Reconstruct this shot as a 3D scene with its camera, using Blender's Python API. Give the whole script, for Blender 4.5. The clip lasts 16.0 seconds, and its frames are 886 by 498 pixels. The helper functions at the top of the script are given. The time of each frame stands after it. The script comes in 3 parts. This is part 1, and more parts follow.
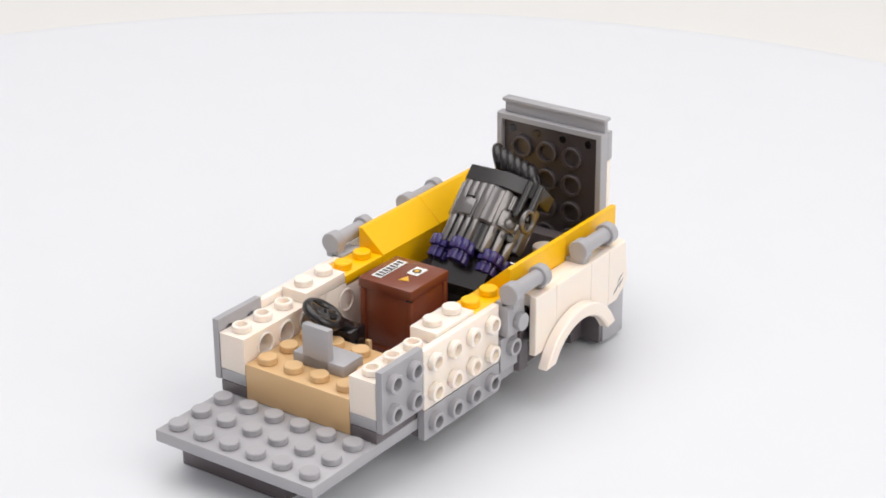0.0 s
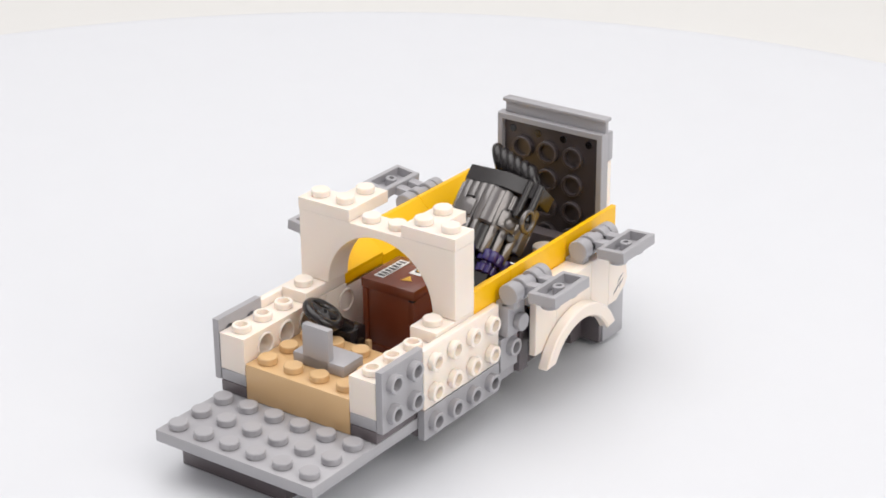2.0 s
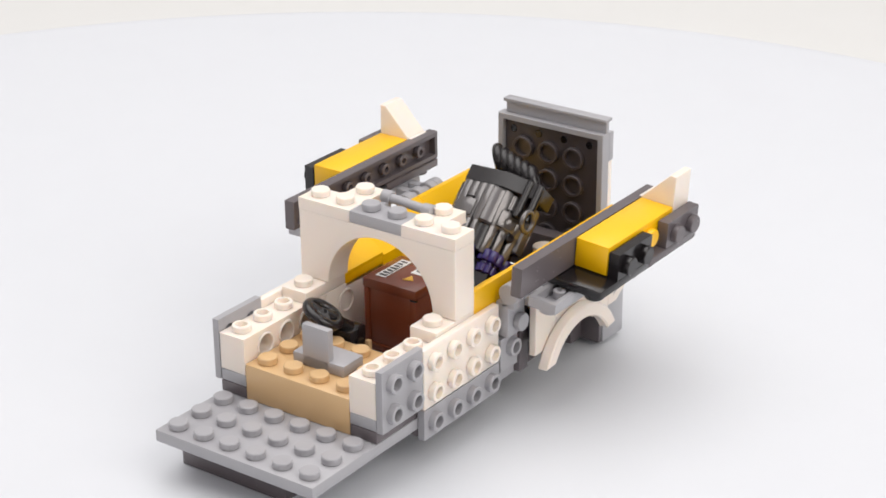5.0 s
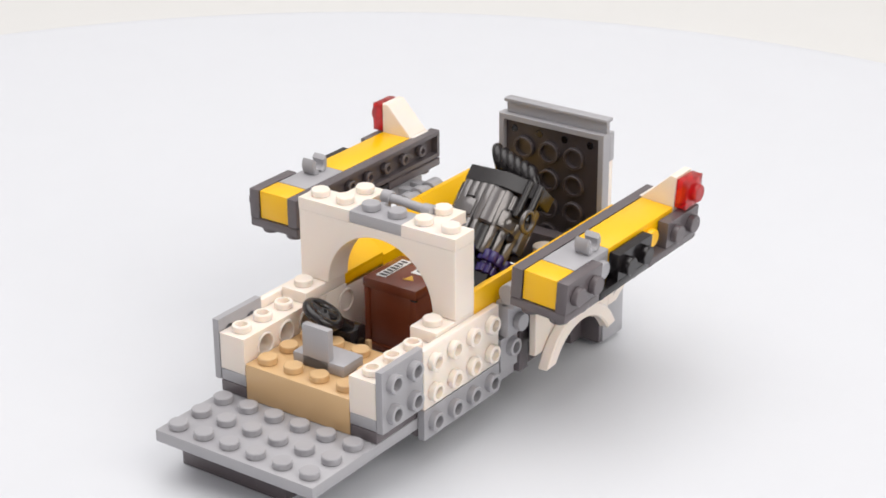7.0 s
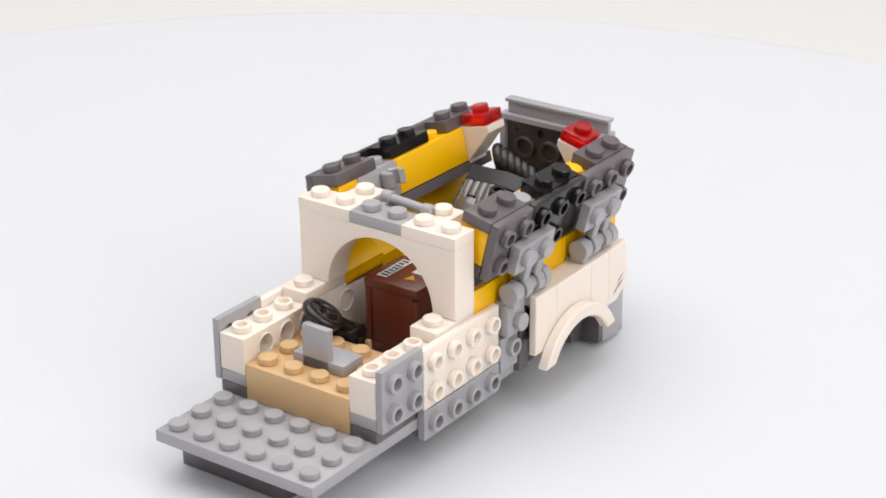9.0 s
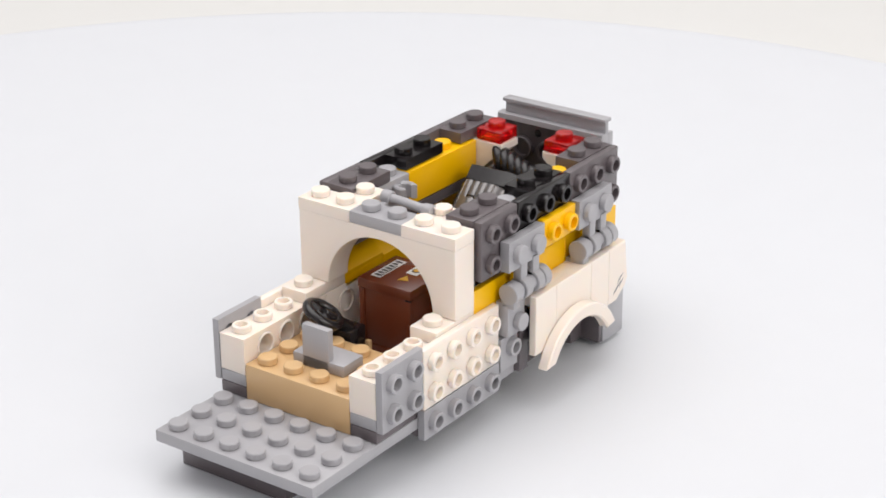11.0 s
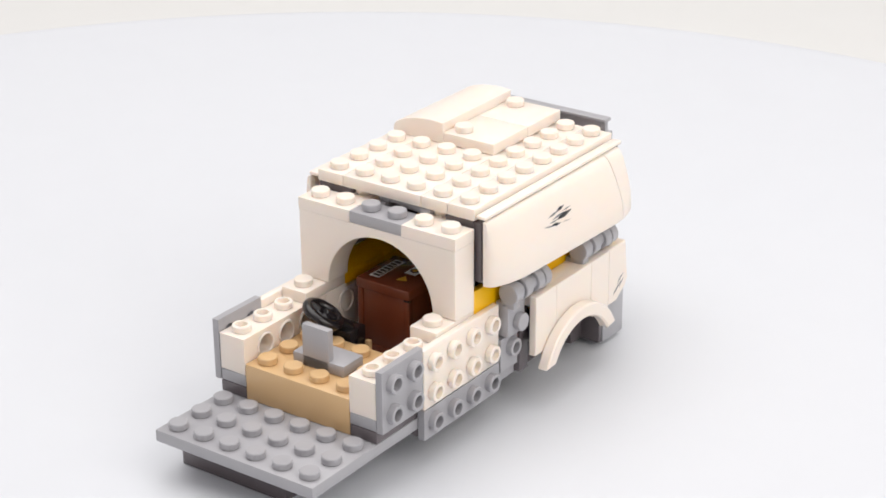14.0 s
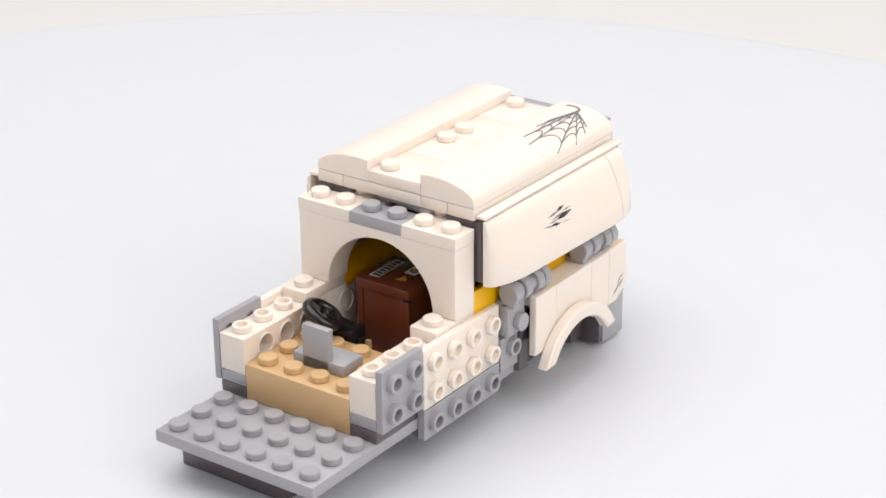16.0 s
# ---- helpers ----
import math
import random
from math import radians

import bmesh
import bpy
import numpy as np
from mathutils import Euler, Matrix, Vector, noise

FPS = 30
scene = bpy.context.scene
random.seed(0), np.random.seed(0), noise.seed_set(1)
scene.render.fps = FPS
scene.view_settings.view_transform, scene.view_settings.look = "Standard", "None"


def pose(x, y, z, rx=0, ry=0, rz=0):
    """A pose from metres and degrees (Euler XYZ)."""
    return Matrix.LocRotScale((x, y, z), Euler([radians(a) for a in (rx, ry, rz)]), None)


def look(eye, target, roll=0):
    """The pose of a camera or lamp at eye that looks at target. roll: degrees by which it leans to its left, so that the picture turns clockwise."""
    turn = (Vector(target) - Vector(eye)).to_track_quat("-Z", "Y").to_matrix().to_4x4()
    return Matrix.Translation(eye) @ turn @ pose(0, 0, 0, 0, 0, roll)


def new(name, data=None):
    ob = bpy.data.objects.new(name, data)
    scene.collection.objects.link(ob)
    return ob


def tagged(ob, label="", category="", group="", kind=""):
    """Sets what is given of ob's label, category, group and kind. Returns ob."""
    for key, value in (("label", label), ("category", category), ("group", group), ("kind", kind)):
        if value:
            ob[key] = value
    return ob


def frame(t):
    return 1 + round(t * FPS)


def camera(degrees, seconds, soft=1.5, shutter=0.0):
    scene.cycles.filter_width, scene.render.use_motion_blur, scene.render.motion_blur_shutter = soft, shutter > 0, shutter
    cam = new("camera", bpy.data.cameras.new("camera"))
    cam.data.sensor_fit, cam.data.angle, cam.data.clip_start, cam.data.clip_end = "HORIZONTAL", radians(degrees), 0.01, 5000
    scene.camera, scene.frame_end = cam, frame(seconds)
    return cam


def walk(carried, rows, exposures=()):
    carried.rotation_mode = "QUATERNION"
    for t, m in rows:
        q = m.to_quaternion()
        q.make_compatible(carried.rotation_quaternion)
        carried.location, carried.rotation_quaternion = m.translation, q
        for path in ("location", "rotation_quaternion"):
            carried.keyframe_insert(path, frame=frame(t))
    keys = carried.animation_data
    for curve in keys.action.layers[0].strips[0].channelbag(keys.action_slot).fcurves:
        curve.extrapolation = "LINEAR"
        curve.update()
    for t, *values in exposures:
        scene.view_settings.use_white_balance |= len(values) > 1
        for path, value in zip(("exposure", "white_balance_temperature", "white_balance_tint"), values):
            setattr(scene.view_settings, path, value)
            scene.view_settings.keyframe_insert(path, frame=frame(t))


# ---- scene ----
U, P, LIFT = 0.008, 0.0032, 3.1          # stud pitch, plate height, plates between table and chassis plate
CLIP = 16.0

cam = camera(25.364, CLIP, soft=1.7)
CAMPOSE = look((0.29508, -0.29356, 0.24094), (0.02865, 0.07806, 0.03867), -0.473)
walk(cam, [(0.0, CAMPOSE), (CLIP, CAMPOSE)])

# ---- light: even white world above added walls, one large softbox overhead and one to the side ----
world = bpy.data.worlds.new("studio")
scene.world = world
world.use_nodes = True
wb = world.node_tree.nodes["Background"]
wb.inputs["Color"].default_value = (1.0, 0.955, 0.967, 1)
wb.inputs["Strength"].default_value = 0.87
scene.view_settings.exposure = 0.0


def softbox(name, eye, target, size, watts, colour):
    data = bpy.data.lights.new(name, "AREA")
    data.shape, data.size, data.size_y = "RECTANGLE", size, size
    data.energy, data.color = watts, colour
    ob = new(name, data)
    ob.matrix_world = look(eye, target)
    return ob


softbox("softbox_overhead", (-0.12, 0.15, 0.95), (0.02, 0.07, 0), 1.0, 5.9, (1.0, 0.985, 0.96))
softbox("softbox_side", (0.98, 0.0, 0.75), (0.02, 0.07, 0), 0.8, 5.1, (1.0, 0.957, 0.908))


# ---- materials ----
def plastic(name, colour, rough=0.22, grain=0.035, metal=0.0, transmission=0.0, coat=0.0, relief=0.005, deep=0.0):
    m = bpy.data.materials.new(name)
    m.use_nodes = True
    nt = m.node_tree
    b = nt.nodes["Principled BSDF"]
    tex = nt.nodes.new("ShaderNodeTexCoord")
    info = nt.nodes.new("ShaderNodeObjectInfo")
    big = nt.nodes.new("ShaderNodeTexNoise")
    big.inputs["Scale"].default_value, big.inputs["Detail"].default_value = 60, 1
    fine = nt.nodes.new("ShaderNodeTexNoise")
    fine.inputs["Scale"].default_value, fine.inputs["Detail"].default_value = 900, 4
    nt.links.new(tex.outputs["Object"], big.inputs["Vector"])
    nt.links.new(tex.outputs["Object"], fine.inputs["Vector"])
    add = nt.nodes.new("ShaderNodeMath")
    add.operation = "ADD"
    nt.links.new(big.outputs["Fac"], add.inputs[0])
    nt.links.new(info.outputs["Random"], add.inputs[1])
    ramp = nt.nodes.new("ShaderNodeMapRange")
    ramp.inputs["From Min"].default_value, ramp.inputs["From Max"].default_value = 0.2, 1.8
    ramp.inputs["To Min"].default_value, ramp.inputs["To Max"].default_value = 1 - grain, 1 + grain
    nt.links.new(add.outputs[0], ramp.inputs["Value"])
    mul = nt.nodes.new("ShaderNodeVectorMath")
    mul.operation = "SCALE"
    mul.inputs[0].default_value = colour
    nt.links.new(ramp.outputs["Result"], mul.inputs["Scale"])
    nt.links.new(mul.outputs["Vector"], b.inputs["Base Color"])
    rr = nt.nodes.new("ShaderNodeMapRange")
    rr.inputs["To Min"].default_value, rr.inputs["To Max"].default_value = rough * (1 - 5 * relief), rough * (1 + 6 * relief)
    nt.links.new(fine.outputs["Fac"], rr.inputs["Value"])
    nt.links.new(rr.outputs["Result"], b.inputs["Roughness"])
    bump = nt.nodes.new("ShaderNodeBump")
    bump.inputs["Strength"].default_value, bump.inputs["Distance"].default_value = relief, 0.0001
    nt.links.new(fine.outputs["Fac"], bump.inputs["Height"])
    nt.links.new(bump.outputs["Normal"], b.inputs["Normal"])
    b.inputs["Metallic"].default_value = metal
    b.inputs["Transmission Weight"].default_value = transmission
    b.inputs["Coat Weight"].default_value = coat
    b.inputs["IOR"].default_value = 1.53
    if deep:
        b.inputs["Subsurface Weight"].default_value, b.inputs["Subsurface Scale"].default_value = deep, 0.0015
        b.inputs["Subsurface Radius"].default_value = (1.0, 0.8, 0.6)
    return m


WHITE = plastic("white_plastic", (0.91, 0.815, 0.73), 0.27, 0.01, relief=0.002, deep=0.35)
GREY = plastic("light_grey_plastic", (0.395, 0.392, 0.415), 0.3)
DARK = plastic("dark_grey_plastic", (0.128, 0.110, 0.118), 0.27)
BLACK = plastic("black_plastic", (0.012, 0.010, 0.011), 0.18)
TAN = plastic("tan_plastic", (0.70, 0.465, 0.235), 0.26)
# dark grey taken deeper, with the shade inside the rear door in its colour
SHADED_DARK = plastic("shaded_dark_plastic", (0.07, 0.059, 0.063), 0.34)
YELLOW = plastic("warm_yellow_plastic", (0.95, 0.53, 0.0), 0.3)
BROWN = plastic("reddish_brown_plastic", (0.19, 0.047, 0.021), 0.22)
PURPLE = plastic("dark_purple_plastic", (0.032, 0.022, 0.135), 0.1)
SILVER = plastic("gunmetal_plastic", (0.18, 0.172, 0.172), 0.17, metal=0.6)
RED = plastic("clear_red_plastic", (0.85, 0.01, 0.012), 0.08, transmission=0.75)
STICKER = plastic("white_sticker", (0.80, 0.80, 0.78), 0.4)
INK = plastic("black_print", (0.02, 0.02, 0.022), 0.4)
GREYINK = plastic("grey_print", (0.20, 0.20, 0.21), 0.4)
AMBER = plastic("amber_print", (0.75, 0.42, 0.03), 0.4)
PAPER = plastic("white_paper", (0.665, 0.685, 0.72), 0.75, 0.012)
# greyer paint for the added south wall, sets how much light the fronts get
DARKWALL = plastic("grey_wall", (0.55, 0.53, 0.52), 0.8, 0.02)
WALLPAINT = plastic("warm_white_wall", (0.68, 0.682, 0.672), 0.8, 0.01)


def at(x, y, z):
    """Stud and plate units to metres in the model's space."""
    return Vector((x * U, y * U, (z + LIFT) * P))


AXES = {"x": Vector((1, 0, 0)), "-x": Vector((-1, 0, 0)), "y": Vector((0, 1, 0)), "-y": Vector((0, -1, 0)),
        "z": Vector((0, 0, 1)), "-z": Vector((0, 0, -1))}


class Piece:
    """One moulded piece, drawn in stud and plate units; flip mirrors it to the other side of the model."""

    def __init__(self, flip=False):
        self.bm, self.flip = bmesh.new(), flip

    def box(self, x0, y0, z0, x1, y1, z1, soft=0.00022, gap=0.00006):
        a, b = at(x0, y0, z0), at(x1, y1, z1)
        lo = [min(a[i], b[i]) + gap for i in range(3)]
        hi = [max(a[i], b[i]) - gap for i in range(3)]
        self.mbox(lo, hi, soft)
        return self

    def mbox(self, lo, hi, soft=0.0002, turn=None):
        c = [(lo[i] + hi[i]) / 2 for i in range(3)]
        m = Matrix.Translation(c) @ (turn or Matrix()) @ Matrix.Diagonal([hi[i] - lo[i] for i in range(3)] + [1])
        got = bmesh.ops.create_cube(self.bm, size=1, matrix=m)
        if soft:
            es = list({e for v in got["verts"] for e in v.link_edges})
            bmesh.ops.bevel(self.bm, geom=es, offset=soft, segments=2, profile=0.5, affect="EDGES", clamp_overlap=True)
        return self

    def tube(self, a, b, r, r2=None, inner=0.0, n=20, soft=0.0002):
        """A turned piece from a to b (metres); inner: the radius of a bore."""
        r2 = r if r2 is None else r2
        d = (b - a).normalized()
        s = d.orthogonal().normalized()
        t = d.cross(s)
        length = (b - a).length
        prof = [(0, max(r - soft, 0.0001)), (soft, r), (length - soft, r2), (length, max(r2 - soft, 0.0001))]
        if inner:
            prof += [(length, inner), (length * 0.15, inner)]
        rings = []
        for h, rad in prof:
            rings.append([self.bm.verts.new(a + d * h + (s * math.cos(2 * math.pi * i / n) + t * math.sin(2 * math.pi * i / n)) * rad) for i in range(n)])
        for k in range(len(rings) - 1):
            for i in range(n):
                f = self.bm.faces.new((rings[k][i], rings[k][(i + 1) % n], rings[k + 1][(i + 1) % n], rings[k + 1][i]))
                f.smooth = True
        self.bm.faces.new(list(reversed(rings[0])))
        self.bm.faces.new(rings[-1])
        return self

    def stud(self, x, y, z, d="z", hollow=False):
        a = at(x, y, z)
        return self.tube(a - AXES[d] * 0.0001, a + AXES[d] * 0.00175, 0.0024, inner=0.00155 if hollow else 0, soft=0.00022)

    def ferrule(self, x, y, z, n=20):
        """A stud on a side face that is open right through."""
        a, r, q, h = at(x, y, z), 0.0024, 0.00155, 0.00175
        prof = [(0, r), (h - 0.0002, r), (h, r - 0.0002), (h, q + 0.0001), (h - 0.0001, q), (-0.0016, q)]
        rings = [[self.bm.verts.new(a + Vector((d, k * math.cos(2 * math.pi * i / n), k * math.sin(2 * math.pi * i / n)))) for i in range(n)] for d, k in prof]
        for one, two in zip(rings, rings[1:]):
            for i in range(n):
                self.bm.faces.new((one[i], one[(i + 1) % n], two[(i + 1) % n], two[i])).smooth = True
        return self

    def pierced(self, y0, z0, y1, z1, x0, x1, ys, lows, highs=()):
        """An upright plate across x with round holes, each joined to the nearer long edge by a hairline."""
        rim, a, b = 0.0016, at(x0, y0, z0), at(x1, y1, z1)
        out = [(a.y, b.z), (a.y, a.z)]
        for z in lows:
            for y in ys:
                c = at(0, y, z)
                out.append((c.y - 0.000004, a.z))
                out += [(c.y + rim * math.sin(t), c.z - rim * math.cos(t)) for t in [radians(-0.3 - 359.4 * i / 20) for i in range(21)]]
                out.append((c.y + 0.000004, a.z))
        out += [(b.y, a.z), (b.y, b.z)]
        for z in highs:
            for y in reversed(ys):
                c = at(0, y, z)
                out.append((c.y + 0.000004, b.z))
                out += [(c.y - rim * math.sin(t), c.z + rim * math.cos(t)) for t in [radians(-0.3 - 359.4 * i / 20) for i in range(21)]]
                out.append((c.y - 0.000004, b.z))
        self.prism(out, a.x, b.x, "x")
        for z in (*lows, *highs):
            for y in ys:
                self.ferrule(x1, y, z)
        return self

    def studs(self, xs, ys, z, hollow=False):
        for x in xs:
            for y in ys:
                self.stud(x, y, z, hollow=hollow)
        return self

    def prism(self, outline, start, end, axis="y", soft=0.0):
        """An outline (metres, in the plane across axis) drawn out from start to end (metres)."""
        def put(p, h):
            return Vector((p[0], h, p[1])) if axis == "y" else Vector((h, p[0], p[1])) if axis == "x" else Vector((p[0], p[1], h))
        one = [self.bm.verts.new(put(p, start)) for p in outline]
        two = [self.bm.verts.new(put(p, end)) for p in outline]
        n = len(outline)
        fs = [self.bm.faces.new(one), self.bm.faces.new(two)]
        for i in range(n):
            fs.append(self.bm.faces.new((one[i], two[i], two[(i + 1) % n], one[(i + 1) % n])))
        bmesh.ops.recalc_face_normals(self.bm, faces=fs)
        if soft:
            es = [e for e in set(fs[0].edges) | set(fs[1].edges)]
            bmesh.ops.bevel(self.bm, geom=es, offset=soft, segments=1, affect="EDGES", clamp_overlap=True)
        return self

    def tray(self, x0, y0, z0, x1, y1, z1, side, rim=0.0013, deep=0.0022):
        """A box hollowed from one side, like the underside of a plate."""
        a, b = at(x0, y0, z0), at(x1, y1, z1)
        lo = [min(a[i], b[i]) + 0.00006 for i in range(3)]
        hi = [max(a[i], b[i]) - 0.00006 for i in range(3)]
        axis = "xyz".index(side[-1])
        u, v = [i for i in range(3) if i != axis]
        top, bottom = (lo[axis], hi[axis]) if side[0] == "-" else (hi[axis], lo[axis])
        floor = top + (deep if side[0] == "-" else -deep)

        def loop(inset, level):
            out = []
            for p, q in ((0, 0), (1, 0), (1, 1), (0, 1)):
                c = [0.0, 0.0, 0.0]
                c[axis] = level
                c[u] = (hi[u] - inset) if p else (lo[u] + inset)
                c[v] = (hi[v] - inset) if q else (lo[v] + inset)
                out.append(self.bm.verts.new(c))
            return out
        edge = 0.00018
        step = edge if side[0] == "-" else -edge
        loops = [loop(0, bottom), loop(0, top + step), loop(edge, top), loop(rim, top), loop(rim, floor)]
        fs = [self.bm.faces.new(loops[0]), self.bm.faces.new(loops[-1])]
        for one, two in zip(loops, loops[1:]):
            for i in range(4):
                fs.append(self.bm.faces.new((one[i], one[(i + 1) % 4], two[(i + 1) % 4], two[i])))
        bmesh.ops.recalc_face_normals(self.bm, faces=fs)
        return self

    def ring(self, centre, normal, major, minor, n=28, k=10, arc=360.0):
        d = Vector(normal).normalized()
        s = d.orthogonal().normalized()
        t = d.cross(s)
        closed = arc >= 360
        count = n if closed else n + 1
        loops = []
        for i in range(count):
            a = radians(arc) * i / n
            out = s * math.cos(a) + t * math.sin(a)
            loops.append([self.bm.verts.new(centre + out * (major + minor * math.cos(2 * math.pi * j / k)) + d * minor * math.sin(2 * math.pi * j / k)) for j in range(k)])
        for i in range(n):
            one, two = loops[i], loops[(i + 1) % count]
            for j in range(k):
                self.bm.faces.new((one[j], two[j], two[(j + 1) % k], one[(j + 1) % k]))
        if not closed:
            self.bm.faces.new(list(reversed(loops[0])))
            self.bm.faces.new(loops[-1])
        return self

    def loft(self, sections):
        """Joins closed outlines of equal length (metres) into one solid."""
        loops = [[self.bm.verts.new(p) for p in sec] for sec in sections]
        n = len(loops[0])
        fs = [self.bm.faces.new(loops[0]), self.bm.faces.new(list(reversed(loops[-1])))]
        for a, b in zip(loops, loops[1:]):
            for i in range(n):
                fs.append(self.bm.faces.new((a[i], b[i], b[(i + 1) % n], a[(i + 1) % n])))
        bmesh.ops.recalc_face_normals(self.bm, faces=fs)
        return self

    def done(self, name, material, parent, label="", smooth=True):
        if self.flip:
            for v in self.bm.verts:
                v.co.x = 6 * U - v.co.x
            bmesh.ops.reverse_faces(self.bm, faces=self.bm.faces[:])
        xs, ys, zs = ([v.co[i] for v in self.bm.verts] for i in range(3))
        base = Vector(((min(xs) + max(xs)) / 2, (min(ys) + max(ys)) / 2, min(zs)))
        for v in self.bm.verts:
            v.co -= base
        me = bpy.data.meshes.new(name)
        self.bm.to_mesh(me)
        self.bm.free()
        me.materials.append(material)
        me.polygons.foreach_set("use_smooth", [True] * len(me.polygons))
        me.set_sharp_from_angle(angle=radians(40))
        ob = new(name, me)
        ob.parent = parent
        ob.location = base - (parent.location if parent.type == "MESH" else Vector())
        if label:
            tagged(ob, label)
        return ob


def thing(name, label, category, group="", m=None):
    ob = new(name)
    ob.empty_display_size = 0.01
    if m:
        ob.matrix_basis = m
    return tagged(ob, label, category, group)


ARRIVALS = []        # (piece, seconds at which it is set in place, degrees by which it first stands tilted on its hinge)


def arrives(ob, t, tilt=0.0):
    ARRIVALS.append((ob, t, tilt))
    return ob


# ---- setting ----
def make_setting():
    n = 160
    bm = bmesh.new()
    rim = [bm.verts.new((0.0 + 0.338 * math.cos(2 * math.pi * i / n), 0.045 + 0.338 * math.sin(2 * math.pi * i / n), 0)) for i in range(n)]
    bm.faces.new(rim)
    last = rim
    for k in range(1, 7):
        a = radians(90 * k / 6)
        grow = 1 + (0.012 * math.sin(a)) / 0.34
        ring = [bm.verts.new((v.co.x * grow, 0.045 + (v.co.y - 0.045) * grow, -0.004 * (1 - math.cos(a)))) for v in rim]
        for i in range(n):
            bm.faces.new((last[i], ring[i], ring[(i + 1) % n], last[(i + 1) % n])).smooth = True
        last = ring
    me = bpy.data.meshes.new("tabletop")
    bm.to_mesh(me)
    bm.free()
    me.materials.append(PAPER)
    tagged(new("tabletop", me), "round matt white tabletop under the model", "tabletop", kind="structure")
    bm = bmesh.new()
    bmesh.ops.create_grid(bm, x_segments=2, y_segments=2, size=1.3, matrix=Matrix.Translation((0, 0, -0.0042)))
    me = bpy.data.meshes.new("ground")
    bm.to_mesh(me)
    bm.free()
    me.materials.append(WALLPAINT)
    tagged(new("ground", me), "warm white backdrop sheet around the tabletop", "backdrop sheet", kind="structure")
    # unseen plain walls added all round to cut low light; south one greyer
    for name, x, y, sx, sy in (("wall_south", 0, -1.28, 2.6, 0.04), ("wall_north", 0, 1.28, 2.6, 0.04), ("wall_east", 1.28, 0, 0.04, 2.52), ("wall_west", -1.28, 0, 0.04, 2.52)):
        bm = bmesh.new()
        bmesh.ops.create_cube(bm, size=1, matrix=Matrix.Translation((x, y, 0.596)) @ Matrix.Diagonal((sx, sy, 1.2, 1)))
        me = bpy.data.meshes.new(name)
        bm.to_mesh(me)
        bm.free()
        me.materials.append(DARKWALL if name == "wall_south" else WALLPAINT)
        tagged(new(name, me), "plain unseen wall added to shape the light", "wall", kind="structure")


make_setting()

truck = thing("toy_truck", "half-built white toy brick van without wheels on white table", "toy truck")


